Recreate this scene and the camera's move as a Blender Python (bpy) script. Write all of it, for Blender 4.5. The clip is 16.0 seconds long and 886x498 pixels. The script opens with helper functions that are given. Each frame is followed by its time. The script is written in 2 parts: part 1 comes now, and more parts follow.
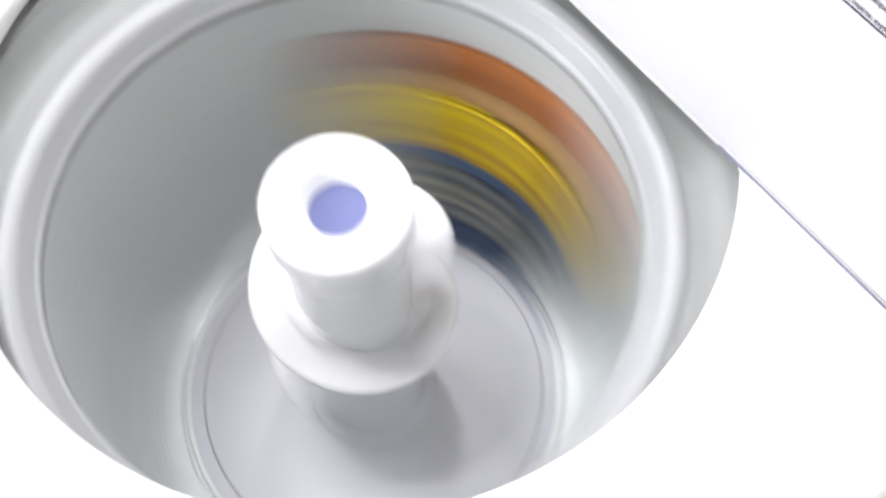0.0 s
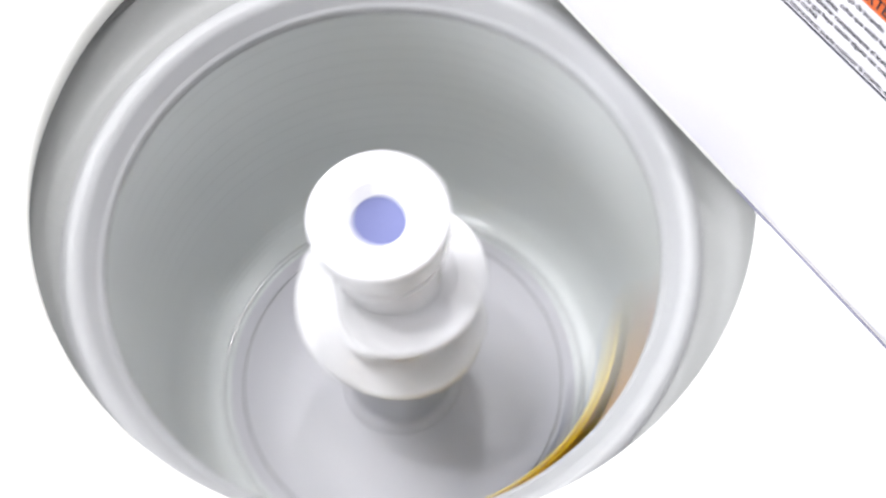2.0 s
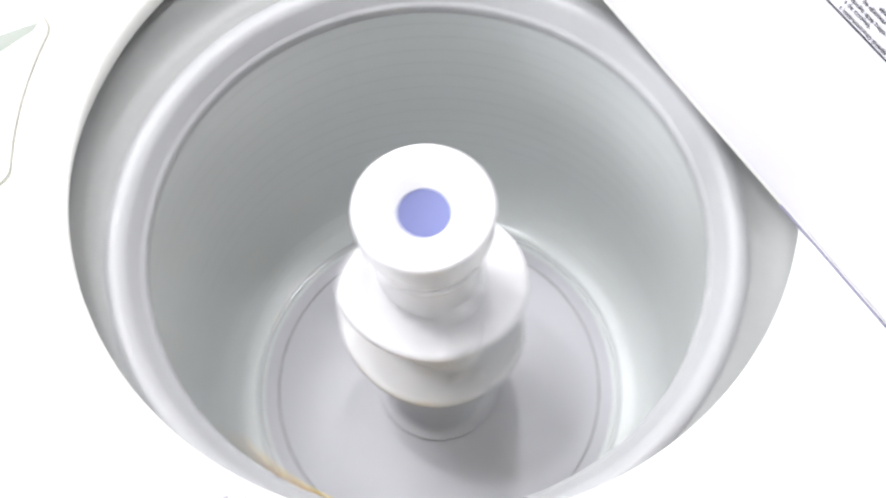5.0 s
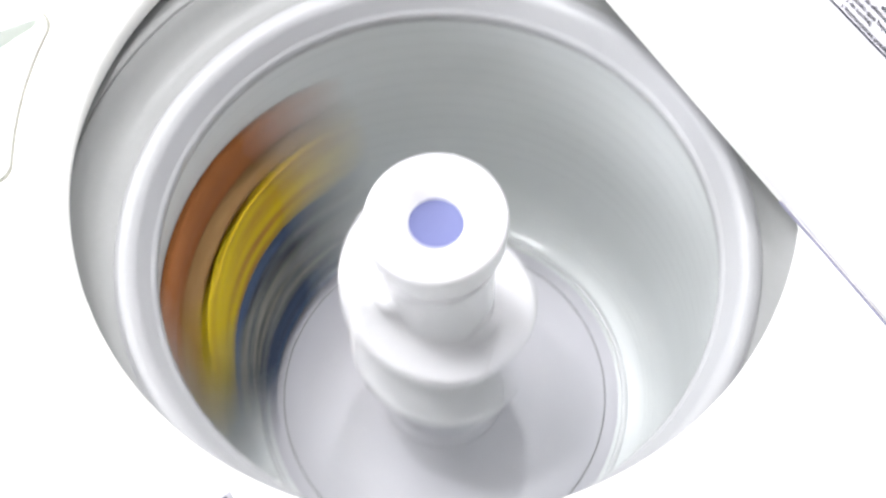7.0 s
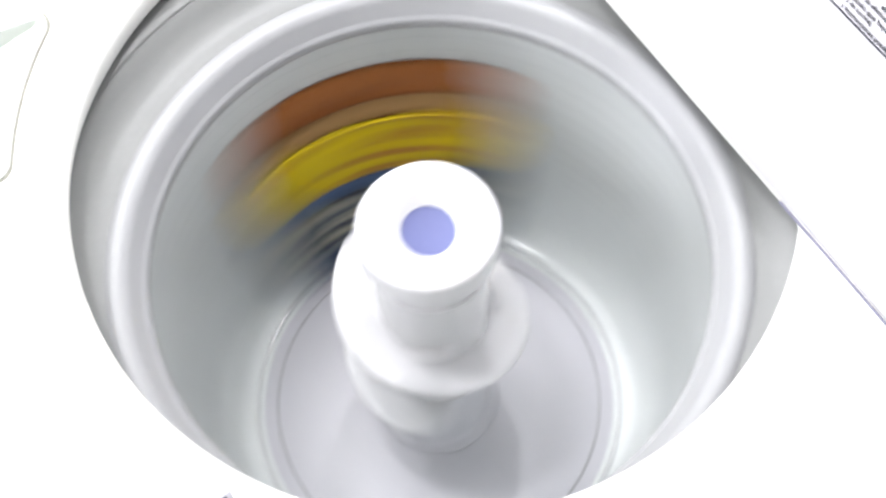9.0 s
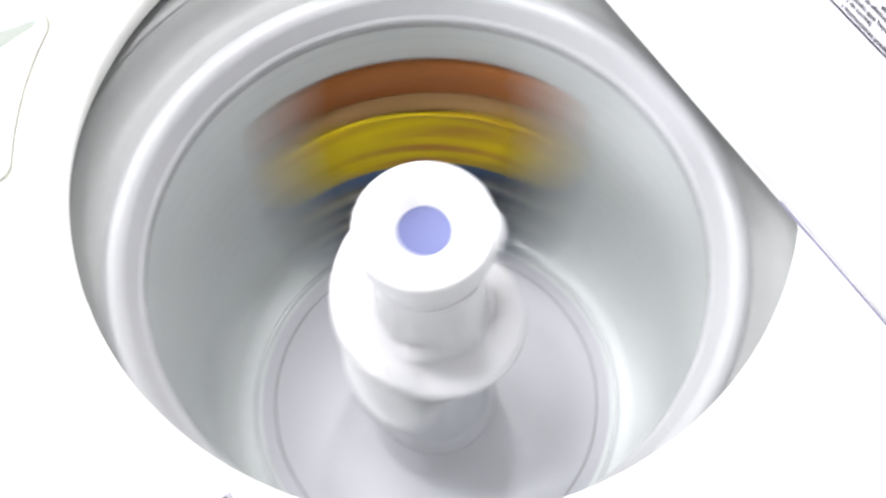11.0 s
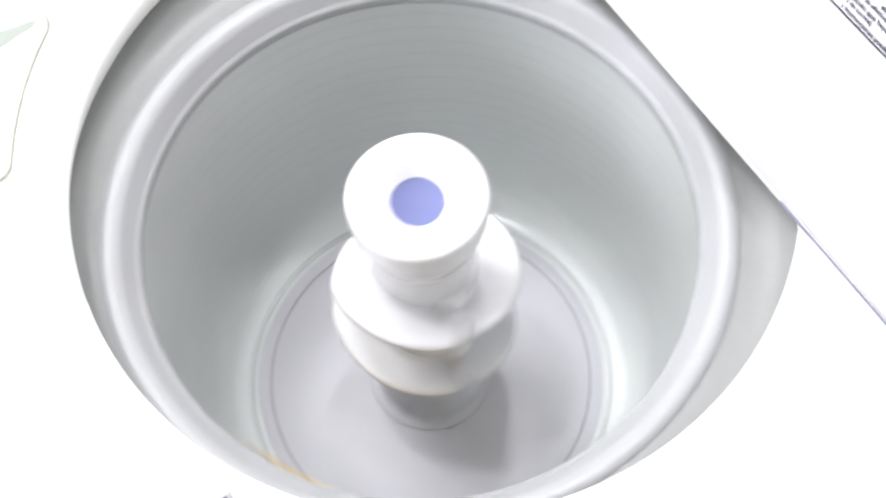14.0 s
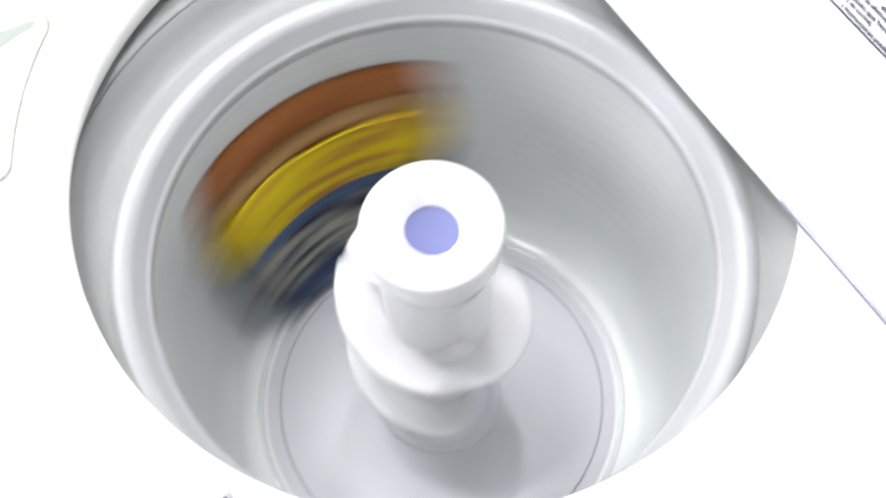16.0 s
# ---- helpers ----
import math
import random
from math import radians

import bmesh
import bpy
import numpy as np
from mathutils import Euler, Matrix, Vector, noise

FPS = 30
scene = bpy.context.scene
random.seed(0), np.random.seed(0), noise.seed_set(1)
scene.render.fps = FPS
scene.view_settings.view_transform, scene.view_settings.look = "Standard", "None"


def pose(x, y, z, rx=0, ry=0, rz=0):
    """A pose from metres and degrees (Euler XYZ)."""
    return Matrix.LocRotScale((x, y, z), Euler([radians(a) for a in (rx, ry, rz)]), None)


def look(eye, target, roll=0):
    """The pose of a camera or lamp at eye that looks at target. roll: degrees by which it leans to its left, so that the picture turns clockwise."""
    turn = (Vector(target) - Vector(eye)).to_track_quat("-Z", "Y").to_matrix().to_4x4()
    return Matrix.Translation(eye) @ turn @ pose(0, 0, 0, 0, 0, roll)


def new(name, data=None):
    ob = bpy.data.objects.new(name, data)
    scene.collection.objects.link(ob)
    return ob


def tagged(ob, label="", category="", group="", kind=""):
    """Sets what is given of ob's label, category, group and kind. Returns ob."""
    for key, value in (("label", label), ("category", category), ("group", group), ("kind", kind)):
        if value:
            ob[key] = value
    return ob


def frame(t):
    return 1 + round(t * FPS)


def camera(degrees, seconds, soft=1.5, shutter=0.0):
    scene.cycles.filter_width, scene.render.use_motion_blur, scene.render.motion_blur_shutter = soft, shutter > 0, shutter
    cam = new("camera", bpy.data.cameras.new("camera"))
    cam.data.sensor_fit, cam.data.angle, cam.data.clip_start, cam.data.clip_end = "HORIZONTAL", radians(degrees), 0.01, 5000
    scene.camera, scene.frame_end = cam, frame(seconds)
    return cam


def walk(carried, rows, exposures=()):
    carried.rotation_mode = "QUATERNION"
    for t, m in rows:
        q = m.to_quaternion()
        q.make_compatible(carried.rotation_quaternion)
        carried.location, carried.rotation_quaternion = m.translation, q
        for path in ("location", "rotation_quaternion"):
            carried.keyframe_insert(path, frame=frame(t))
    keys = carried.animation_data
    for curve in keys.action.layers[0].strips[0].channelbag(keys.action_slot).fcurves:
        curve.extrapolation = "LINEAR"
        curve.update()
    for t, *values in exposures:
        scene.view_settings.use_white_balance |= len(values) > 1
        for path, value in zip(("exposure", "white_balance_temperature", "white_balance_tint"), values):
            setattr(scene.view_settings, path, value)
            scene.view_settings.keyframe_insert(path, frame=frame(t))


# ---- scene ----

SECONDS = 16.0
Z0 = 0.50          # height of the basket's floor over the room's floor
TOP = Z0 + 0.418   # the washer's top panel
HINGE_Y = 0.2219

# ---- camera ----
cam = camera(38.0, SECONDS, soft=2.5, shutter=0.5)
walk(cam, [
    (0.0, pose(0.3816, -0.1930, Z0 + 1.2037, 24.74, 0.88, 51.32)),
    (0.5, pose(0.3775, -0.1813, Z0 + 1.2756, 22.49, 1.77, 52.57)),
    (1.0, pose(0.3659, -0.1931, Z0 + 1.2778, 22.48, 0.95, 52.52)),
    (1.5, pose(0.3825, -0.1994, Z0 + 1.2684, 23.85, 1.10, 53.05)),
    (2.0, pose(0.3693, -0.1974, Z0 + 1.2840, 23.69, 0.99, 53.19)),
    (2.5, pose(0.3838, -0.1880, Z0 + 1.2750, 24.32, 1.89, 56.06)),
    (3.0, pose(0.3813, -0.2173, Z0 + 1.2669, 25.33, 0.62, 55.98)),
    (3.5, pose(0.3716, -0.2133, Z0 + 1.2742, 24.64, 0.61, 56.41)),
    (4.0, pose(0.3990, -0.2019, Z0 + 1.2623, 25.62, 1.76, 57.33)),
    (6.5, pose(0.3903, -0.2142, Z0 + 1.2664, 25.38, 0.96, 56.96)),
    (16.0, pose(0.3903, -0.2142, Z0 + 1.2664, 25.38, 0.96, 56.96)),
], exposures=[(0.0, 0.27), (4.0, 0.27), (6.5, 0.38), (16.0, 0.38)])

# ---- light ----
world = bpy.data.worlds.new("world")
scene.world = world
world.use_nodes = True
world.node_tree.nodes["Background"].inputs[0].default_value = (0.85, 0.9, 1.0, 1)
world.node_tree.nodes["Background"].inputs[1].default_value = 0.3


def lamp(name, m, sx, sy, watts, colour):
    data = bpy.data.lights.new(name, "AREA")
    data.shape, data.size, data.size_y, data.energy, data.color = "RECTANGLE", sx, sy, watts, colour
    ob = new(name, data)
    ob.matrix_basis = m
    return ob


# soft overhead fill, added; no such ceiling panel is known
lamp("soft_fill_light", look((-1.06, -0.25, 2.36), (-1.06, -0.25, 0)), 1.3, 0.8, 28.5, (0.96, 0.96, 1.0))
DOWNLIGHTS = ((-0.21, -0.24), (-0.36, 0.36))
for dx, dy in DOWNLIGHTS:
    lamp("downlight_light", look((dx, dy, 2.37), (dx, dy, 0)), 0.085, 0.085, 5.0, (0.96, 0.96, 1.0))
# low side fill, added; no window is known on that side
lamp("side_fill_light", look((-1.05, -2.20, 1.75), (0.0, 0.0, 0.9)), 1.1, 0.9, 46, (0.92, 0.93, 1.0))


# ---- materials ----
def material(name, colour, rough=0.5, metal=0.0, coat=0.0, var=0.06, scale=9.0, fine=160.0, bump=0.0, colour2=None, spec=0.5, coat_rough=0.08):
    m = bpy.data.materials.new(name)
    m.use_nodes = True
    nt = m.node_tree
    b = nt.nodes["Principled BSDF"]
    b.inputs["Metallic"].default_value, b.inputs["Coat Weight"].default_value = metal, coat
    b.inputs["Coat Roughness"].default_value, b.inputs["Specular IOR Level"].default_value = coat_rough, spec
    tc = nt.nodes.new("ShaderNodeTexCoord")
    n1, n2 = nt.nodes.new("ShaderNodeTexNoise"), nt.nodes.new("ShaderNodeTexNoise")
    n1.inputs["Scale"].default_value, n2.inputs["Scale"].default_value = scale, fine
    n1.inputs["Detail"].default_value = 5
    for n in (n1, n2):
        nt.links.new(tc.outputs["Object"], n.inputs["Vector"])
    mix = nt.nodes.new("ShaderNodeMath")
    mix.operation = "MULTIPLY_ADD"
    nt.links.new(n2.outputs["Fac"], mix.inputs[0])
    mix.inputs[1].default_value = 0.35
    nt.links.new(n1.outputs["Fac"], mix.inputs[2])
    ramp = nt.nodes.new("ShaderNodeValToRGB")
    nt.links.new(mix.outputs[0], ramp.inputs[0])
    c2 = colour2 or tuple(c * (1 - 2 * var) for c in colour)
    ramp.color_ramp.elements[0].position, ramp.color_ramp.elements[1].position = 0.42, 0.86
    ramp.color_ramp.elements[0].color, ramp.color_ramp.elements[1].color = (*c2, 1), (*colour, 1)
    nt.links.new(ramp.outputs[0], b.inputs["Base Color"])
    rr = nt.nodes.new("ShaderNodeMapRange")
    rr.inputs["To Min"].default_value, rr.inputs["To Max"].default_value = rough * 0.85, min(1, rough * 1.2)
    nt.links.new(n1.outputs["Fac"], rr.inputs["Value"])
    nt.links.new(rr.outputs[0], b.inputs["Roughness"])
    if bump:
        bn = nt.nodes.new("ShaderNodeBump")
        bn.inputs["Strength"].default_value, bn.inputs["Distance"].default_value = bump, 0.002
        nt.links.new(n2.outputs["Fac"], bn.inputs["Height"])
        nt.links.new(bn.outputs[0], b.inputs["Normal"])
    return m


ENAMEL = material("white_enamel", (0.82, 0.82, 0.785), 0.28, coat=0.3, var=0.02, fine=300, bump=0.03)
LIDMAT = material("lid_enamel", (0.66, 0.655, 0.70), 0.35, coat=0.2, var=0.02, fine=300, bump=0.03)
PORCELAIN = material("basket_porcelain", (0.715, 0.745, 0.735), 0.45, coat=0.28, coat_rough=0.13, spec=0.3, var=0.06, fine=420, bump=0.04)
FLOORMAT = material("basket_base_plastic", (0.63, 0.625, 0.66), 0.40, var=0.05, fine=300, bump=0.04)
RING = material("balance_ring_plastic", (0.35, 0.355, 0.36), 0.40, coat=0.2, coat_rough=0.2, var=0.04, fine=260, spec=0.4)
TUBMAT = material("tub_cover_plastic", (0.235, 0.24, 0.235), 0.42, coat=0.25, coat_rough=0.26, spec=0.3, var=0.05, fine=240)
AGI = material("agitator_plastic", (0.76, 0.76, 0.77), 0.24, coat=0.4, var=0.03, fine=240, bump=0.03)
LILAC = material("lilac_plastic", (0.115, 0.13, 0.285), 0.6, var=0.05)
GASKET = material("gasket_rubber", (0.24, 0.24, 0.20), 0.5)
SEAM = material("seam_shade", (0.20, 0.20, 0.27), 0.5)
# darker green-grey that stands for the shade in the finger recess
PULL_SHADE = material("pull_shade", (0.215, 0.24, 0.21), 0.5)
GLAZE = material("glazed_enamel", (0.58, 0.60, 0.60), 0.10, coat=0.6, var=0.03)
DARK = material("dark_gap", (0.03, 0.03, 0.035), 0.6)
HOLE = material("drain_hole", (0.46, 0.48, 0.475), 0.6)
INK = material("label_ink", (0.012, 0.012, 0.025), 0.6)
ORANGE_INK = material("label_orange", (0.55, 0.10, 0.012), 0.5)
PAPER = material("label_film", (0.64, 0.635, 0.67), 0.35, var=0.02)
STICKER = material("foil_sticker", (0.30, 0.30, 0.33), 0.5, var=0.2, scale=90)
WALLP = material("wall_paint", (0.74, 0.73, 0.70), 0.7, var=0.04, scale=2, bump=0.1)
CEILP = material("ceiling_paint", (0.80, 0.80, 0.78), 0.8, var=0.03, scale=2, bump=0.1)
TILE = material("floor_vinyl", (0.07, 0.05, 0.045), 0.5, var=0.2, scale=6, bump=0.1)
METAL = material("hinge_steel", (0.6, 0.6, 0.62), 0.3, metal=0.9)
GLASS = material("window_glass", (0.95, 0.97, 0.97), 0.02, var=0.0)
GLASS.node_tree.nodes["Principled BSDF"].inputs["Transmission Weight"].default_value = 1.0
GLOWN = bpy.data.materials.new("lamp_diffuser")
GLOWN.use_nodes = True
GLOWN.node_tree.nodes["Principled BSDF"].inputs["Emission Color"].default_value = (0.93, 0.95, 1, 1)
GLOWN.node_tree.nodes["Principled BSDF"].inputs["Emission Strength"].default_value = 0.4


def cloth_mat(name, c1, c2, c3=None, streak=14.0, bump=0.9, flat=3.2):
    """Terry cloth: colour patches that run along the fold, pile and threads as relief."""
    m = bpy.data.materials.new(name)
    m.use_nodes = True
    nt = m.node_tree
    b = nt.nodes["Principled BSDF"]
    b.inputs["Roughness"].default_value, b.inputs["Specular IOR Level"].default_value = 0.9, 0.15
    b.inputs["Sheen Weight"].default_value = 0.08
    tc = nt.nodes.new("ShaderNodeTexCoord")
    mp = nt.nodes.new("ShaderNodeMapping")
    mp.inputs["Scale"].default_value = (1, 1, flat)
    nt.links.new(tc.outputs["Object"], mp.inputs["Vector"])
    n1, n2 = nt.nodes.new("ShaderNodeTexNoise"), nt.nodes.new("ShaderNodeTexNoise")
    n1.inputs["Scale"].default_value, n1.inputs["Detail"].default_value = streak, 4
    n2.inputs["Scale"].default_value, n2.inputs["Detail"].default_value = 420, 3
    nt.links.new(mp.outputs[0], n1.inputs["Vector"])
    nt.links.new(tc.outputs["Object"], n2.inputs["Vector"])
    ramp = nt.nodes.new("ShaderNodeValToRGB")
    cols = [c1, c2] + ([c3] if c3 else [])
    e = ramp.color_ramp.elements
    e[0].position, e[1].position = 0.40, 0.60
    e[0].color, e[1].color = (*cols[0], 1), (*cols[-1], 1)
    if c3:
        x = e.new(0.50)
        x.color = (*c2, 1)
    nt.links.new(n1.outputs["Fac"], ramp.inputs[0])
    nt.links.new(ramp.outputs[0], b.inputs["Base Color"])
    bn = nt.nodes.new("ShaderNodeBump")
    bn.inputs["Strength"].default_value, bn.inputs["Distance"].default_value = bump, 0.003
    nt.links.new(n2.outputs["Fac"], bn.inputs["Height"])
    nt.links.new(bn.outputs[0], b.inputs["Normal"])
    return m


RUST = cloth_mat("rust_terry", (0.39, 0.14, 0.042), (0.44, 0.16, 0.05))
TAN = cloth_mat("tan_cotton", (0.36, 0.215, 0.085), (0.42, 0.26, 0.115))
YELLOW = cloth_mat("yellow_terry", (0.74, 0.55, 0.004), (0.64, 0.45, 0.006), (0.45, 0.20, 0.03), 9, flat=9.0)
# brighter yellow for the towel ridge's highlight, put in as colour
RIDGE_LIGHT = cloth_mat("yellow_highlight", (0.86, 0.68, 0.03), (0.80, 0.60, 0.01), bump=0.3)
BLUE = cloth_mat("blue_cotton", (0.035, 0.05, 0.09), (0.09, 0.14, 0.25))
PATCH = cloth_mat("patterned_cotton", (0.012, 0.012, 0.018), (0.13, 0.15, 0.19), (0.38, 0.36, 0.27), 14, flat=8.0)


# ---- building helpers ----
def part(name, bm, mat, parent=None, label="", smooth=True):
    """Links a bmesh as one mesh object."""
    bmesh.ops.recalc_face_normals(bm, faces=bm.faces)
    me = bpy.data.meshes.new(name)
    bm.to_mesh(me)
    bm.free()
    me.materials.append(mat)
    for p in me.polygons:
        p.use_smooth = smooth
    ob = new(name, me)
    if parent:
        ob.parent = parent
    return tagged(ob, label=label)


def crisp(ob, angle=35):
    """Sharp edges where faces meet at more than the angle."""
    bm = bmesh.new()
    bm.from_mesh(ob.data)
    for e in bm.edges:
        if len(e.link_faces) == 2 and e.calc_face_angle(0) > radians(angle):
            e.smooth = False
    bm.to_mesh(ob.data)
    bm.free()
    return ob


def lathe(profile, segs=128, closed=False):
    """A turned body from (radius, height) pairs; radius 0 ends in a point."""
    bm = bmesh.new()
    rings = []
    for r, z in profile:
        if r < 1e-6:
            rings.append([bm.verts.new((0, 0, z))])
        else:
            rings.append([bm.verts.new((r * math.cos(2 * math.pi * i / segs), r * math.sin(2 * math.pi * i / segs), z)) for i in range(segs)])
    pairs = list(zip(rings, rings[1:]))
    if closed:
        pairs.append((rings[-1], rings[0]))
    for a, b in pairs:
        for i in range(segs):
            j = (i + 1) % segs
            vs = [a[i % len(a)], a[j % len(a)], b[j % len(b)], b[i % len(b)]]
            vs = list(dict.fromkeys(vs))
            if len(vs) > 2:
                bm.faces.new(vs)
    return bm


def smooth_line(points, n=6):
    """Catmull-Rom points through the given pairs."""
    out = []
    p = [points[0], *points, points[-1]]
    for k in range(1, len(p) - 2):
        for i in range(n):
            t = i / n
            q = []
            for c in range(2):
                a, b, d, e = p[k - 1][c], p[k][c], p[k + 1][c], p[k + 2][c]
                q.append(0.5 * (2 * b + (d - a) * t + (2 * a - 5 * b + 4 * d - e) * t * t + (3 * b - a - 3 * d + e) * t ** 3))
            out.append(tuple(q))
    out.append(points[-1])
    return out


def box(x0, x1, y0, y1, z0, z1, bevel=0.0, segments=2):
    bm = bmesh.new()
    bmesh.ops.create_cube(bm, size=1)
    bmesh.ops.scale(bm, vec=(x1 - x0, y1 - y0, z1 - z0), verts=bm.verts)
    bmesh.ops.translate(bm, vec=((x0 + x1) / 2, (y0 + y1) / 2, (z0 + z1) / 2), verts=bm.verts)
    if bevel:
        bmesh.ops.bevel(bm, geom=bm.edges[:], offset=bevel, segments=segments, affect="EDGES", profile=0.5)
    return bm


def stack_loops(loops, cap_ends=False, closed_ring=False):
    """Bridges equal closed loops of points in order."""
    bm = bmesh.new()
    vs = [[bm.verts.new(p) for p in lp] for lp in loops]
    pairs = list(zip(vs, vs[1:]))
    if closed_ring:
        pairs.append((vs[-1], vs[0]))
    for a, b in pairs:
        n = len(a)
        for i in range(n):
            bm.faces.new((a[i], a[(i + 1) % n], b[(i + 1) % n], b[i]))
    if cap_ends:
        bm.faces.new(vs[0]), bm.faces.new(vs[-1])
    return bm


# ---- the room ----
def room():
    def slab(name, b, mat, label, cat):
        tagged(part(name, b, mat, smooth=False), label, cat, kind="structure")
    slab("floor", box(-1.9, 1.9, -2.4, 0.62, -0.1, 0.0), TILE, "dark brown vinyl floor round the washer", "floor")
    slab("ceiling", box(-1.9, 1.9, -2.4, 0.62, 2.42, 2.52), CEILP, "white painted ceiling", "ceiling")
    slab("wall_north", box(-1.9, 1.9, 0.52, 0.62, 0, 2.42), WALLP, "white painted wall behind the washer", "wall")
    # the wall with the added, unseen window, left open round it
    b = bmesh.new()
    for x0, x1, z0, z1 in ((-1.9, -1.65, 0, 2.42), (-0.45, 1.9, 0, 2.42), (-1.65, -0.45, 0, 1.25), (-1.65, -0.45, 2.25, 2.42)):
        c = box(x0, x1, -2.4, -2.3, z0, z1)
        me = bpy.data.meshes.new("wall_piece")
        c.to_mesh(me)
        c.free()
        b.from_mesh(me)
        bpy.data.meshes.remove(me)
    slab("wall_south", b, WALLP, "white painted wall with an added window", "wall")
    win = tagged(new("added_window_1"), "white framed window, added unseen round the side fill lamp", "window", kind="structure")
    for x0, x1, z0, z1 in ((-1.648, -1.60, 1.252, 2.248), (-0.50, -0.452, 1.252, 2.248), (-1.60, -0.50, 1.252, 1.30), (-1.60, -0.50, 2.20, 2.248)):
        part("window_frame", box(x0, x1, -2.385, -2.325, z0, z1, 0.003), WALLP, win, smooth=False)
    pane = part("pane", box(-1.598, -0.502, -2.358, -2.352, 1.302, 2.198), GLASS, win, smooth=False)
    pane.visible_shadow = False
    # unseen ceiling light, added to carry the soft fill lamp
    light = tagged(new("added_ceiling_light"), "flat white ceiling light with a glowing diffuser, added unseen as soft fill", "ceiling light")
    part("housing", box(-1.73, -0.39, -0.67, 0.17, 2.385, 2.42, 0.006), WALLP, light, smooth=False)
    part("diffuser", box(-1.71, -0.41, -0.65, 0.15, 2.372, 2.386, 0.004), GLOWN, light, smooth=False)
    for dx, dy in DOWNLIGHTS:
        spot = tagged(new("downlight"), "round white downlight in the ceiling", "downlight", group="ceiling downlights")
        rim = lathe([(0.115, 2.42), (0.125, 2.412), (0.125, 2.404), (0.118, 2.398), (0.108, 2.400), (0.104, 2.42)], 40, True)
        bmesh.ops.translate(rim, vec=(dx, dy, 0), verts=rim.verts)
        part("rim", rim, WALLP, spot)
        lens = lathe([(0.0, 2.404), (0.104, 2.406), (0.104, 2.414), (0.0, 2.414)], 40)
        bmesh.ops.translate(lens, vec=(dx, dy, 0), verts=lens.verts)
        part("diffuser", lens, GLOWN, spot)
    slab("wall_east", box(1.8, 1.9, -2.3, 0.52, 0, 2.42), WALLP, "white painted wall", "wall")
    slab("wall_west", box(-1.9, -1.8, -2.3, 0.52, 0, 2.42), WALLP, "white painted wall", "wall")


room()

# ---- the washer ----
washer = tagged(new("washing_machine"), "white top-loading washing machine with its lid open, spinning", "washing machine")
washer.location = (0, 0, 0)
X0, X1, Y0, Y1 = -0.40, 0.398, -0.41, 0.36
OC = (-0.0263, 0.0309)   # centre of the round opening


def opening_loop(shrink, z, drop=0.0, n=220):
    """The opening: a circle cut off straight along the hinge, with rounded corners."""
    r, lim = 0.2815 - shrink, HINGE_Y + 0.0070 - OC[1] - 0.3 * shrink
    out = []
    for i in range(n):
        a = 2 * math.pi * i / n
        x, y = r * math.cos(a), r * math.sin(a)
        if y > 0:
            rr = lim / max(1e-6, math.sin(a))
            k = 0.004
            h = max(0.0, min(1.0, 0.5 + 0.5 * (rr - r) / k))
            m = rr * (1 - h) + r * h - k * h * (1 - h)
            x, y = m * math.cos(a), m * math.sin(a)
        # the turned-down edge is deeper away from the hinge, at the dispenser's side
        d = i * 360 / n
        w = max(0.0, min(1.0, (d - 138) / 24, (245 - d) / 30))
        out.append((OC[0] + x, OC[1] + y, z - drop * w * w * (3 - 2 * w)))
    return out


def frame_loop(inset, z, n=220):
    """The panel's outline: a rounded rectangle, met by the same rays as the opening."""
    out = []
    cx, cy = OC
    a0, a1, b0, b1, rad = X0 + inset - cx, X1 - inset - cx, Y0 + inset - cy, Y1 - inset - cy, 0.03
    for i in range(n):
        a = 2 * math.pi * i / n
        dx, dy = math.cos(a), math.sin(a)
        t = min((a1 if dx > 0 else a0) / dx if abs(dx) > 1e-9 else 9, (b1 if dy > 0 else b0) / dy if abs(dy) > 1e-9 else 9)
        x, y = dx * t, dy * t
        ux, uy = (a1 - rad if dx > 0 else a0 + rad), (b1 - rad if dy > 0 else b0 + rad)
        ex, ey = x - ux, y - uy
        if ex * dx > 0 and ey * dy > 0:
            l = math.hypot(ex, ey)
            if l > rad:
                x, y = ux + ex / l * rad, uy + ey / l * rad
        out.append((cx + x, cy + y, z))
    return out


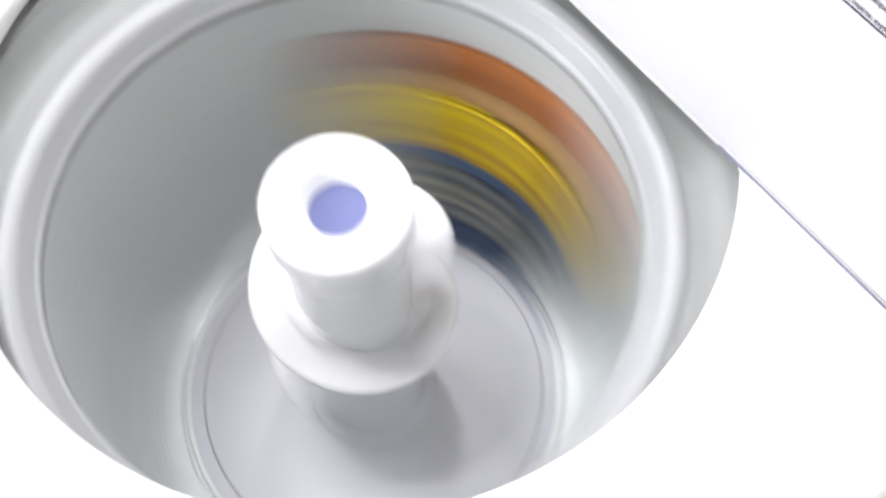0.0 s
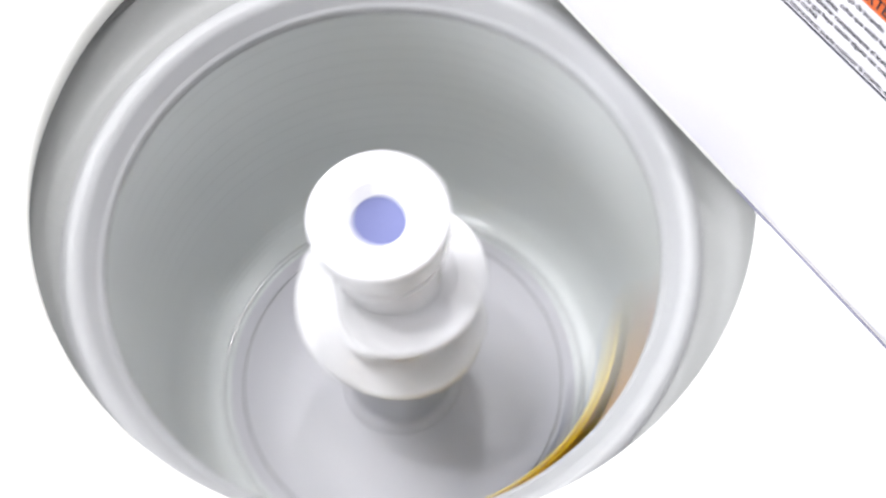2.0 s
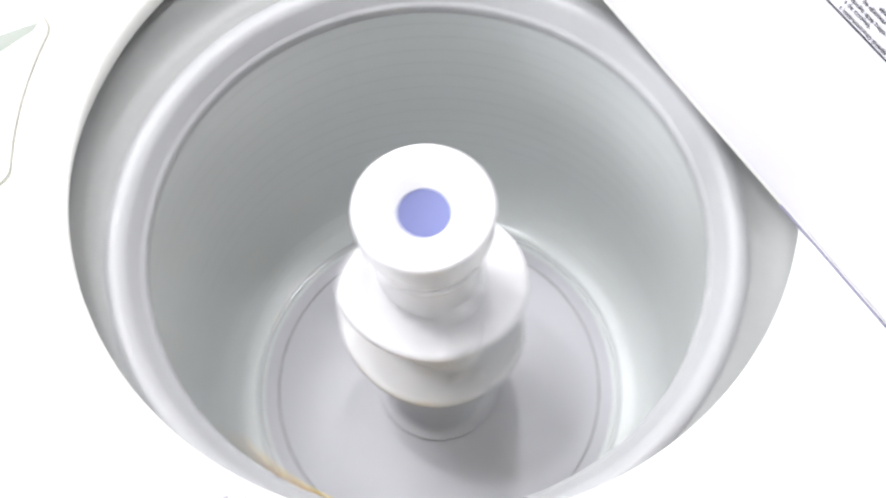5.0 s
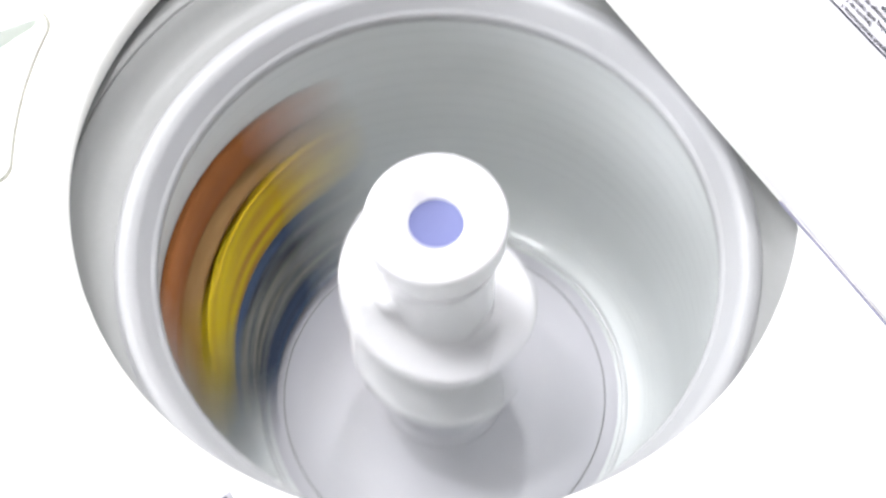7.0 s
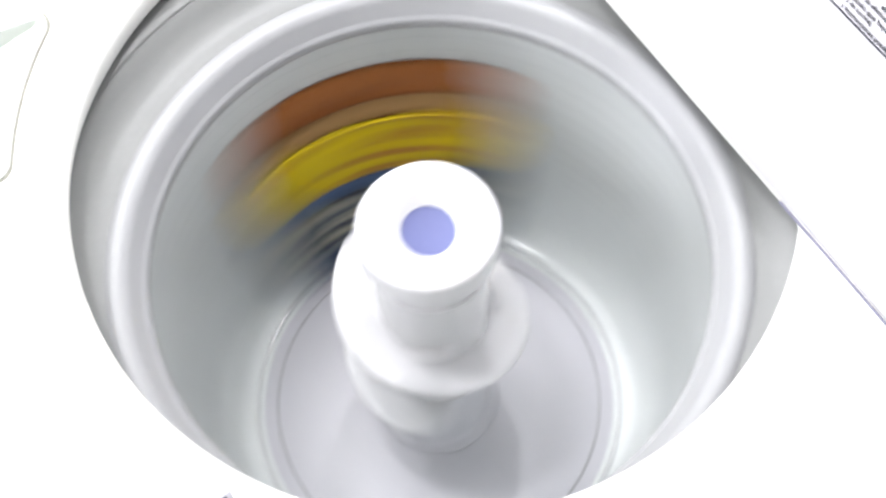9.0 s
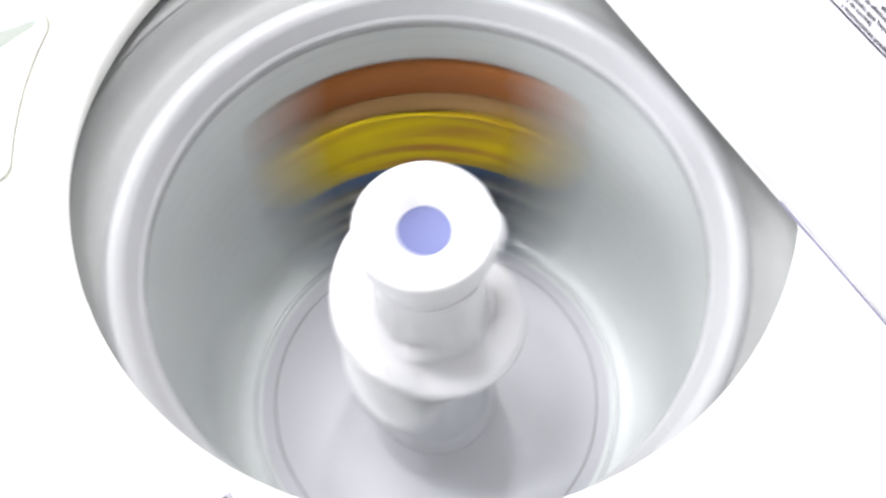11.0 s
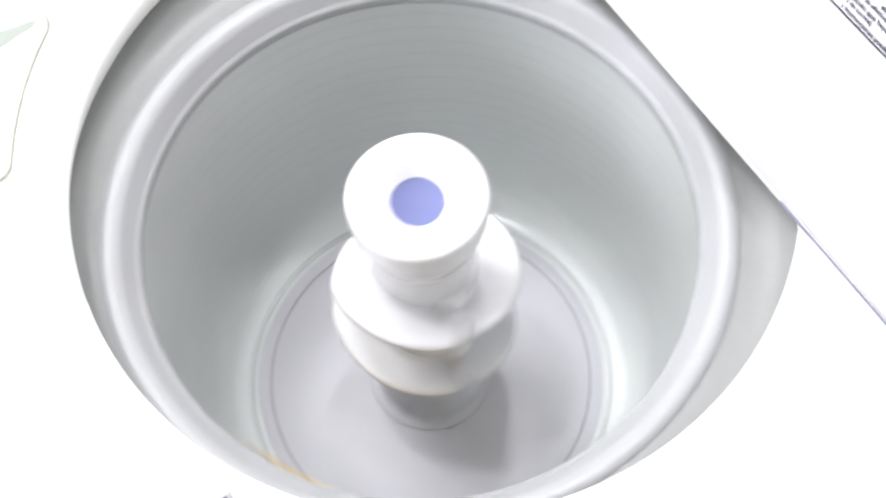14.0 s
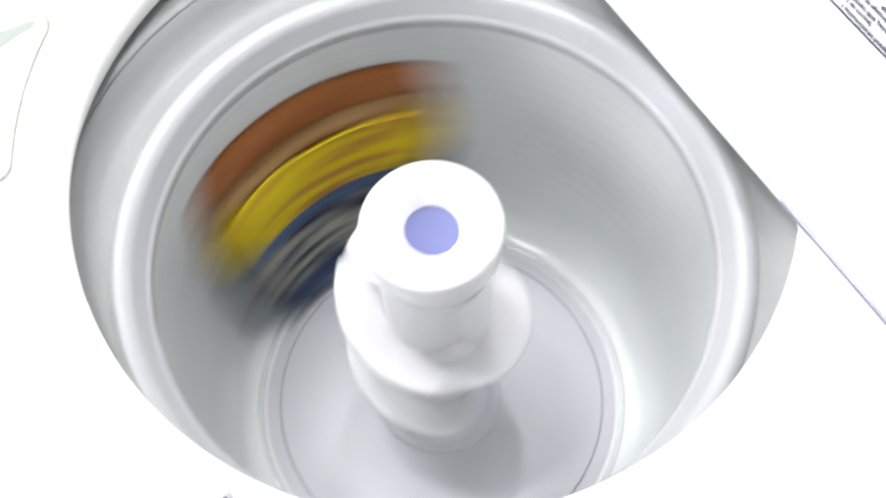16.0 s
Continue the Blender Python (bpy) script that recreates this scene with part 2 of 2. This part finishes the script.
def cabinet():
    loops = [frame_loop(0.0, TOP - 0.035), frame_loop(0.0, TOP - 0.012), frame_loop(0.0035, TOP - 0.0035), frame_loop(0.012, TOP),
             opening_loop(-0.004, TOP), opening_loop(0.0, TOP - 0.001), opening_loop(0.003, TOP - 0.0035), opening_loop(0.0045, TOP - 0.008),
             opening_loop(0.0045, TOP - 0.010, 0.010), opening_loop(0.0035, TOP - 0.011, 0.011), opening_loop(0.0020, TOP - 0.0108, 0.0105), opening_loop(0.0015, TOP - 0.0105, 0.002), frame_loop(0.004, TOP - 0.014), frame_loop(0.004, TOP - 0.035)]
    crisp(part("top_panel", stack_loops(loops, closed_ring=True), ENAMEL, washer, "white enamelled top with a rounded opening"), 50)
    b = bmesh.new()
    for (x0, x1, y0, y1) in ((X0 + 0.004, X1 - 0.004, Y0 + 0.004, Y0 + 0.012), (X0 + 0.004, X1 - 0.004, Y1 - 0.012, Y1 - 0.004),
                             (X0 + 0.004, X0 + 0.012, Y0 + 0.012, Y1 - 0.012), (X1 - 0.012, X1 - 0.004, Y0 + 0.012, Y1 - 0.012)):
        s = box(x0, x1, y0, y1, 0.03, TOP - 0.036)
        me = bpy.data.meshes.new("side")
        s.to_mesh(me)
        s.free()
        b.from_mesh(me)
        bpy.data.meshes.remove(me)
    part("cabinet", b, ENAMEL, washer, "white steel cabinet sides", smooth=False)
    part("bottom_pan", box(X0 + 0.004, X1 - 0.004, Y0 + 0.004, Y1 - 0.004, 0.02, 0.03), METAL, washer, smooth=False)
    for x in (X0 + 0.06, X1 - 0.06):
        for y in (Y0 + 0.06, Y1 - 0.06):
            f = lathe([(0, 0), (0.022, 0), (0.022, 0.008), (0.01, 0.012), (0.01, 0.022), (0, 0.022)], 20)
            bmesh.ops.translate(f, vec=(x, y, 0), verts=f.verts)
            part("foot", f, DARK, washer)


cabinet()


def dispenser():
    """The bleach door: a rounded plate that follows the opening's edge, in a thin groove."""
    def outline(grow, z):
        r0, r1, a0, a1, rad = 0.3295 - grow, 0.390 + grow, 214.2, 241.0, 0.018
        pts = []
        rm = (r0 + r1) / 2
        da = math.degrees(grow / rm)
        half_l, half_w = radians((a1 - a0) / 2 + da) * rm, (r1 - r0) / 2
        am = radians((a0 + a1) / 2)
        for sx, sy, s in ((1, 1, 0), (-1, 1, 90), (-1, -1, 180), (1, -1, 270)):
            for k in range(9):
                t = radians(s + k * 11.25)
                u, v = sx * (half_l - rad) + rad * math.cos(t), sy * (half_w - rad) + rad * math.sin(t)
                a, r = am + u / rm, rm + v - 0.011 * (u / rm / radians(a1 - a0) + 0.5) + 0.001
                pts.append((OC[0] + r * math.cos(a), OC[1] + r * math.sin(a), z))
            # points along the sides follow the curve
            if s in (0, 180):
                for k in range(1, 12):
                    u, v = sx * (half_l - rad) * (1 - 2 * k / 12), sy * half_w
                    a, r = am + u / rm, rm + v - 0.011 * (u / rm / radians(a1 - a0) + 0.5) + 0.001
                    pts.append((OC[0] + r * math.cos(a), OC[1] + r * math.sin(a), z))
        return pts
    part("bleach_door_groove", stack_loops([outline(0.0021, TOP + 0.0002), outline(0.0018, TOP + 0.0006), outline(-0.002, TOP + 0.0006)], cap_ends=True), GASKET, washer, "thin groove round the bleach door", smooth=False)
    part("bleach_door", stack_loops([outline(0.0, TOP + 0.0003), outline(0.0, TOP + 0.0016), outline(-0.0014, TOP + 0.0026), outline(-0.004, TOP + 0.003)], cap_ends=True), ENAMEL, washer, "white bleach dispenser door", smooth=False)

    # the finger pull: a shallow slope along the door's end, shade in its colour
    b = bmesh.new()
    rows = []
    for k in range(9):
        r = 0.3395 + 0.0425 * k / 8
        row = []
        for w, z in ((0.0, 0.0031), (0.3, 0.0036), (0.7, 0.0036), (1.0, 0.0031)):
            a = radians(214.7 + (r - 0.336) * 150 + w * (1.3 + (r - 0.336) * 120))
            row.append(b.verts.new((OC[0] + r * math.cos(a), OC[1] + r * math.sin(a), TOP + z)))
        rows.append(row)
    for p, q in zip(rows, rows[1:]):
        for k in range(3):
            b.faces.new((p[k], p[k + 1], q[k + 1], q[k]))
    part("finger_pull", b, PULL_SHADE, washer, "finger pull, its recess shade put in as green-grey")


dispenser()

LEAN = 10.0


def on_lid(ob, x, v, lift=0.0):
    """Sets a part on the inside of the lid: x along the hinge, v up the lid."""
    s, c = math.sin(radians(LEAN)), math.cos(radians(LEAN))
    ob.matrix_basis = Matrix.Translation((x, HINGE_Y + v * s - lift * c, TOP + v * c + lift * s)) @ pose(0, 0, 0, 90 - LEAN, 0, 0)
    return ob


def writing(text, size):
    c = bpy.data.curves.new("writing", "FONT")
    c.body, c.size, c.extrude, c.offset = text, size, 0.0, size * 0.018
    ob = bpy.data.objects.new("writing", c)
    scene.collection.objects.link(ob)
    me = bpy.data.meshes.new_from_object(ob)
    bpy.data.objects.remove(ob)
    bpy.data.curves.remove(c)
    return me


def lid():
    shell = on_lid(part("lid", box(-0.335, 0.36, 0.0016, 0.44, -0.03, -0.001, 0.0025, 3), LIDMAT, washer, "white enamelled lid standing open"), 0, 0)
    for x in (-0.29, 0.31):
        h = box(x - 0.02, x + 0.02, -0.002, 0.012, -0.022, -0.012, 0.002)
        part("hinge", h, METAL, shell)
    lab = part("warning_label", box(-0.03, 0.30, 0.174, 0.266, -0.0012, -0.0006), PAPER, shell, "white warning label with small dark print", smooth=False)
    part("label_border", box(-0.03, 0.30, 0.1744, 0.1760, -0.0008, -0.0003), INK, shell, smooth=False)
    part("label_header", box(-0.03, 0.30, 0.2212, 0.2425, -0.0008, -0.0003), ORANGE_INK, shell, "orange warning header", smooth=False)
    lines = LABEL_LINES
    for text, x0, x1, v, h in lines:
        me = writing(text, h * 1.75)
        xs = [p.co.x for p in me.vertices]
        w = max(xs) - min(xs)
        for p in me.vertices:
            p.co.x = (p.co.x - min(xs)) * (x1 - x0) / w + x0
            p.co.y += v
            p.co.z = 0.0001
        me.materials.append(INK)
        t = new("print", me)
        t.parent = shell
    for v, x0, x1 in LABEL_BARS:
        part("print", box(x0, x1, v, v + 0.0022, -0.0008, -0.0003), INK, shell, smooth=False)


LABEL_LINES = [
    ("ADVERTENCIA", 0.1310, 0.2010, 0.2240, 0.0062), ("go de incendio", 0.1487, 0.1783, 0.2138, 0.0030), ("culos que est\u00e9n hum", 0.1465, 0.1882, 0.2056, 0.0030),
    ("ables.", 0.1365, 0.1474, 0.2005, 0.0030), ("de eliminar completamente el aceite,", 0.1245, 0.1950, 0.1952, 0.0030), ("t\u00edculo que haya tenido alguna vez cualquie", 0.1170, 0.2045, 0.1892, 0.0030),
    ("s de cocina).", 0.1140, 0.1379, 0.1842, 0.0030), ("s instrucciones puede ocasionar la muerte, explosi", 0.1130, 0.2130, 0.1780, 0.0030)]
LABEL_BARS = [(0.2060, 0.1900, 0.2300), (0.1956, 0.1965, 0.2300), (0.1896, 0.2060, 0.2300), (0.1784, 0.2145, 0.2300)]
lid()


def front_sticker():
    b = box(0.1170, 0.152, -0.264, -0.2240, TOP + 0.0003, TOP + 0.0011, 0.0003, 1)
    st = part("sticker", b, STICKER, washer, "small grey foil sticker with print", smooth=False)
    for k in range(7):
        part("print", box(0.1190 + 0.0045 * k, 0.1207 + 0.0045 * k, -0.260, -0.2280 - 0.003 * (k % 2), TOP + 0.001, TOP + 0.0014), INK, st, smooth=False)
    for x, y, w in ((0.1235, -0.2150, 0.004), (0.1290, -0.2165, 0.006), (0.1245, -0.2190, 0.003)):
        part("print", box(x, x + w, y, y + 0.0008, TOP + 0.0002, TOP + 0.0005), INK, washer, smooth=False)


front_sticker()
# seam under the lid: a grey strip stands for the gap's shade
part("hinge_seam", box(0.150, 0.36, HINGE_Y - 0.0008, HINGE_Y + 0.0012, TOP - 0.0005, TOP + 0.0006), SEAM, washer, "thin seam under the lid, its gap shade put in as grey", smooth=False)

# the outer tub's cover: still round the basket, swaying with it
tub = part("tub_cover", lathe(smooth_line([(0.2540, 0.300), (0.2511, 0.345), (0.2511, 0.3640), (0.2516, 0.3654), (0.2600, 0.3668), (0.2700, 0.3700), (0.2800, 0.3750), (0.2880, 0.3812), (0.2938, 0.3846)], 4)
                              + [(0.2943, 0.3843), (0.2944, 0.3815), (0.2951, 0.3815), (0.2952, 0.3850), (0.2960, 0.3856), (0.3060, 0.3870), (0.3180, 0.3874), (0.3300, 0.3875), (0.334, 0.378), (0.334, 0.30), (0.306, 0.28), (0.306, -0.06), (0.28, -0.10), (0.0, -0.10), (0.0, -0.095), (0.275, -0.09), (0.298, -0.05), (0.298, 0.25)], 160), TUBMAT, washer, "grey plastic outer tub and its cover")

# fine turned rings where the floor bends up
RINGS = [(r, z + 0.00014 * math.sin((r - 0.198) * 1500) * (0.204 < r < 0.220)) for r, z in smooth_line([(0.1800, -0.0036), (0.1885, -0.0026), (0.1970, -0.0004), (0.2045, 0.0028), (0.2115, 0.0076), (0.2185, 0.0148), (0.2245, 0.0260), (0.2295, 0.0440), (0.2335, 0.0780)], 12)]
basket = part("basket", lathe(RINGS + smooth_line([(0.2362, 0.120), (0.2380, 0.20), (0.240, 0.335)], 5)
                              + [(0.2425, 0.335), (0.2405, 0.20), (0.2387, 0.12), (0.2365, 0.078), (0.231, 0.038), (0.219, 0.010), (0.205, -0.001), (0.194, -0.0055), (0.185, -0.008), (0.180, -0.008)], 160, True), PORCELAIN, washer, "grey enamelled spin basket")
part("balance_ring", lathe(smooth_line([(0.2400, 0.330), (0.2290, 0.3310), (0.2245, 0.3345), (0.2226, 0.3390), (0.2226, 0.3440), (0.2232, 0.3464), (0.2246, 0.3480), (0.2262, 0.3494), (0.2284, 0.3528), (0.2312, 0.3570), (0.2352, 0.3628), (0.2400, 0.3658),
                                        (0.2445, 0.3666), (0.2482, 0.3664), (0.2504, 0.3656), (0.2508, 0.3640), (0.2508, 0.3450), (0.2504, 0.3200)], 5) + [(0.2430, 0.318)], 160, True), RING, basket, "light grey plastic balance ring")
crisp(part("base_plate", lathe([(0.0, 0.0), (0.10, 0.0), (0.1645, -0.0005), (0.1652, -0.0008), (0.1656, -0.0016), (0.1656, -0.006), (0.150, -0.010), (0, -0.010)], 128), FLOORMAT, basket, "pale grey base plate"), 25)
crisp(part("floor_ring", lathe([(0.1667, -0.0016), (0.1672, -0.0010), (0.1740, -0.0020), (0.1808, -0.0040), (0.1808, -0.0085), (0.1667, -0.0085)], 128, True), FLOORMAT, basket, "pale grey floor ring"), 25)
part("bead", lathe([(0.1835, -0.0034), (0.1842, -0.0026), (0.1850, -0.0021), (0.1860, -0.0017), (0.1870, -0.0016), (0.1880, -0.0017), (0.1890, -0.0018), (0.1898, -0.0022), (0.1904, -0.0032), (0.1871, -0.0044)], 160, True), GLAZE, basket, "thin glazed ridge")
part("seam", lathe([(0.1645, -0.0025), (0.1682, -0.0025), (0.1682, -0.009), (0.1645, -0.009)], 128, True), TUBMAT, basket)


def perforations():
    bm = bmesh.new()
    for row in range(13):
        z = 0.075 + row * 0.0205
        r = 0.2352 + 0.0047 * min(1, max(0, (z - 0.08) / 0.255)) - 0.0012
        for k in range(56):
            a = 2 * math.pi * (k + 0.5 * (row % 2)) / 56
            c, s = math.cos(a), math.sin(a)
            vs = [bm.verts.new((r * c - 0.0021 * math.cos(t) * s, r * s + 0.0021 * math.cos(t) * c, z + 0.0021 * math.sin(t))) for t in [i * math.pi / 3 for i in range(6)]]
            bm.faces.new(vs)
    tagged(part("perforation", bm, HOLE, basket, smooth=False), kind="stuff")


perforations()

# ---- agitator ----
agitator = part("agitator", lathe(smooth_line([(0.0300, 0.396), (0.0440, 0.385), (0.0462, 0.350), (0.0468, 0.300), (0.0472, 0.240), (0.0478, 0.180), (0.0482, 0.120)], 6)
                                  + [(0.03, 0.1195), (0.0, 0.1195)], 96), AGI, washer, "white plastic agitator column")
# the lower column takes the base plate's grey, darker than the column above
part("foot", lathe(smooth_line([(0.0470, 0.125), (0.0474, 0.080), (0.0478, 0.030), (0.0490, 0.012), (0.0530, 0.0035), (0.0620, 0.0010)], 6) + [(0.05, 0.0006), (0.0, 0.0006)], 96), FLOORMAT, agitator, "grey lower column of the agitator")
part("cap", lathe(smooth_line([(0.0214, 0.3800), (0.0214, 0.3872), (0.0228, 0.3893), (0.0270, 0.3950), (0.0310, 0.3990), (0.0400, 0.4004), (0.0510, 0.4000), (0.0545, 0.3980), (0.0556, 0.3940), (0.0554, 0.3830), (0.0549, 0.3700), (0.0546, 0.3668), (0.0535, 0.3652), (0.0480, 0.3650)], 5), 128), AGI, agitator, "white cap with a round hole")
part("cup", lathe([(0.0, 0.3868), (0.0205, 0.3868), (0.0213, 0.3872), (0.0213, 0.3820), (0.0, 0.3820)], 64), LILAC, agitator, "pale lilac cup in the cap")
part("collar", lathe(smooth_line([(0.0455, 0.3420), (0.0484, 0.3412), (0.0490, 0.3398), (0.0490, 0.3378), (0.0484, 0.3366), (0.0455, 0.3360)], 3), 96), AGI, agitator, "thin moulded ring round the column")
VANE_TOP, VANE_PITCH, VANE_START, VANE_TURN = 0.320, 0.113, 283.0, 622.0


def vane():
    """One spiral ramp that winds down the column, notched at every third of a turn."""
    bm = bmesh.new()
    n = 309
    prof = [(0.040, 0.000), (0.0476, -0.0045), (0.0492, -0.0058), (0.0560, -0.0050), (0.0690, -0.0018), (0.0790, 0.0006), (0.0826, 0.0), (0.0846, -0.0020), (0.0849, -0.0042), (0.0836, -0.0060), (0.0775, -0.0075), (0.0670, -0.0095), (0.0530, -0.0125), (0.040, -0.018)]
    prev = None
    for i in range(n + 1):
        d = VANE_TURN * i / n
        a = radians(VANE_START + d)
        z = VANE_TOP - VANE_PITCH * d / 360
        grow = 1.0
        if d < 34:
            grow = math.sqrt(d / 34)
        if VANE_TURN - d < 26:
            grow = math.sqrt((VANE_TURN - d) / 26)
        near = (d + 60) % 120 - 60
        cut = 60 < d < VANE_TURN - 40
        notch = math.exp(-((near + 2.0) / 3.5) ** 2) if cut else 0.0
        grow *= 1 - 0.5 * notch
        # each third of a turn starts a little proud of the one before it
        if cut:
            z += 0.011 * math.exp(-near / 30.0) if near >= 0 else 0.011 * math.exp(near / 1.6)
        ring = []
        for r, dz in prof:
            rr = 0.040 + (r - 0.040) * max(0.15, grow)
            ring.append(bm.verts.new((rr * math.cos(a), rr * math.sin(a), z + dz * (0.5 + 0.5 * grow) - 0.002 * notch)))
        if prev:
            for j in range(len(prof) - 1):
                bm.faces.new((prev[j], prev[j + 1], ring[j + 1], ring[j]))
        else:
            bm.faces.new(ring)
        prev = ring
    bm.faces.new(prev)
    part("spiral_vane", bm, AGI, agitator, "white spiral vane")
    for k in range(1, 5):
        d = 120 * k
        b = bmesh.new()
        bmesh.ops.create_icosphere(b, subdivisions=3, radius=0.0062)
        bmesh.ops.scale(b, vec=(2.0, 2.2, 0.8), verts=b.verts)
        a = radians(VANE_START + d + 5)
        bmesh.ops.rotate(b, cent=(0, 0, 0), matrix=Matrix.Rotation(a, 3, "Z"), verts=b.verts)
        bmesh.ops.translate(b, vec=(0.0475 * math.cos(a), 0.0475 * math.sin(a), VANE_TOP - VANE_PITCH * d / 360 + 0.013), verts=b.verts)
        part("lug", b, AGI, agitator)


vane()


# ---- laundry ----
def bundle(name, profile, half, mat, seed, label, fold=0.004, waves=5, skew=0.0, gape=0.0):
    """A folded cloth pressed to the basket's wall: an arc with rounded ends and soft folds. profile: (radius, height), from the wall over the face to the wall."""
    rnd = random.Random(seed)
    bm = bmesh.new()
    line = smooth_line(profile, 5)
    n = 96
    ph = [rnd.uniform(0, 6.28) for _ in range(6)]
    mid = sum(z for r, z in line) / len(line)
    rows = []
    for i in range(n + 1):
        u = -1 + 2 * i / n
        end = math.sqrt(max(0.0, 1 - abs(u) ** 7)) if abs(u) < 1 else 0.0
        row = []
        for j, (r, z) in enumerate(line):
            v = j / (len(line) - 1)
            wall = 0.2375
            deep = wall - r
            edge = 4 * v * (1 - v)
            k = noise.noise(Vector((u * waves + seed * 3.1, v * 3.0, seed * 1.7))) + 0.5 * noise.noise(Vector((u * waves * 2.6, v * 7 + seed, 4.2)))
            along = math.sin(v * 19 + ph[0] + 1.6 * math.sin(u * 2.2 + ph[1])) * 0.35
            rr = wall - deep * (0.25 + 0.75 * end) - fold * (k + along) * edge * end
            rr -= gape * math.exp(-((u + 0.15) / 0.42) ** 2) * math.exp(-((v - 0.33) / 0.16) ** 2)
            zz = mid + (z - mid) * (0.55 + 0.45 * end) + skew * u + fold * 0.8 * noise.noise(Vector((u * 3 + seed, v * 2, 9.0))) * edge
            ragged = 2.2 * noise.noise(Vector((v * 6, seed * 2.0, 1.0 if u > 0 else 7.0)))
            a = radians(3.4 + u * (half + ragged))
            row.append(bm.verts.new((rr * math.cos(a), rr * math.sin(a), zz)))
        rows.append(row)
    for a, b in zip(rows, rows[1:]):
        for j in range(len(line) - 1):
            bm.faces.new((a[j], a[j + 1], b[j + 1], b[j]))
    bm.faces.new(rows[0]), bm.faces.new(rows[-1])
    for a, b in zip(rows, rows[1:]):
        bm.faces.new((a[0], b[0], b[-1], a[-1]))
    return tagged(part(name, bm, mat), label, "laundry", group="laundry in the basket")


laundry = [
    bundle("orange_towel", [(0.2385, 0.264), (0.232, 0.264), (0.228, 0.252), (0.227, 0.236), (0.2265, 0.226), (0.230, 0.219), (0.2375, 0.218)], 32, RUST, 3, "rust orange towel folded against the basket wall", 0.0014),
    bundle("tan_towel", [(0.2375, 0.222), (0.224, 0.224), (0.215, 0.223), (0.2115, 0.219), (0.214, 0.212), (0.2375, 0.208)], 33, TAN, 5, "tan cotton towel edge pressed under the orange towel", 0.0015),
    bundle("yellow_towel", [(0.2375, 0.190), (0.218, 0.186), (0.2085, 0.196), (0.2035, 0.2265), (0.2022, 0.2300), (0.2004, 0.2285), (0.1985, 0.216), (0.1970, 0.195), (0.1935, 0.165), (0.1925, 0.148), (0.202, 0.140), (0.2375, 0.138)], 34, YELLOW, 8, "yellow towel with brownish patches, wet and folded", 0.0035, gape=0.004),
    bundle("blue_cloth", [(0.2375, 0.143), (0.200, 0.146), (0.1925, 0.144), (0.190, 0.134), (0.196, 0.125), (0.2375, 0.122)], 34, BLUE, 11, "dark blue cotton cloth pressed in the pile", 0.0025),
    bundle("patterned_blanket", [(0.2375, 0.126), (0.198, 0.129), (0.1895, 0.120), (0.183, 0.085), (0.179, 0.060), (0.184, 0.049), (0.2300, 0.052)], 34, PATCH, 14, "grey and dark patterned blanket folded in the pile", 0.005, 7),
    bundle("denim_cloth", [(0.2300, 0.052), (0.186, 0.055), (0.177, 0.044), (0.172, 0.024), (0.172, 0.010), (0.190, 0.005), (0.2220, 0.018)], 33, BLUE, 21, "blue denim cloth lying on the basket's floor", 0.004, 7),
]


def ridge_highlight(towel, name, row, columns, first, last, radius, mat, label):
    """A painted highlight along one fold of a cloth: a thin tube through that row of its points."""
    pts = [towel.data.vertices[i * columns + row].co.copy() for i in range(first, last)]
    bm = bmesh.new()
    rings = []
    for k, p in enumerate(pts):
        d = (pts[min(k + 1, len(pts) - 1)] - pts[max(k - 1, 0)]).normalized()
        up = Vector((0, 0, 1))
        side = d.cross(up).normalized()
        w = radius * min(1.0, 0.3 + 0.25 * min(k, len(pts) - 1 - k))
        rings.append([bm.verts.new(p + side * (w * math.cos(a)) + up * (w * math.sin(a))) for a in [j * math.pi / 4 for j in range(8)]])
    for a, b in zip(rings, rings[1:]):
        for j in range(8):
            bm.faces.new((a[j], a[(j + 1) % 8], b[(j + 1) % 8], b[j]))
    bm.faces.new(rings[0]), bm.faces.new(rings[-1])
    part(name, bm, mat, towel, label)


# the highlight on the yellow towel's ridge, drawn as a brighter tube
ridge_highlight(laundry[2], "ridge_highlight", 20, 56, 10, 84, 0.0011, RIDGE_LIGHT, "ridge highlight put in as a bright yellow tube")


# ---- what moves ----
def spin(t):
    """The basket's angle in degrees: it runs down from about 450 to 170 turns a minute."""
    x = (1.001 * t - 8) / 8
    return ((((-2.9287 * x + 12.6851) * x - 115.0057) * x + 3226.9087) * x - 14598.1387) * x + 150.4685


def sway(t):
    """The offset of the tub from its rest, opposite to the load."""
    f = lambda *v: float(np.interp(t, (2.0, 8.0, 12.0, 13.5, 15.0, 16.0), v))
    k = radians(spin(t) + f(-174, -168, -165, -157, -161, -172))
    amp = f(0.0095, 0.0102, 0.0113, 0.0136, 0.0140, 0.0145)
    return f(0.0052, 0.0041, 0.0008, 0.0004, 0.0004, 0.0004) + amp * math.cos(k), f(0.0028, 0.0014, 0.0012, 0.0012, 0.0012, 0.0012) + amp * math.sin(k)


def motions():
    times = [i / FPS for i in range(int(SECONDS * FPS) + 1)]
    turning = [(t, pose(*sway(t), Z0, 0, 0, spin(t))) for t in times]
    for thing in (basket, agitator, *laundry):
        walk(thing, turning)
    walk(tub, [(t, pose(*sway(t), Z0)) for t in times])


motions()
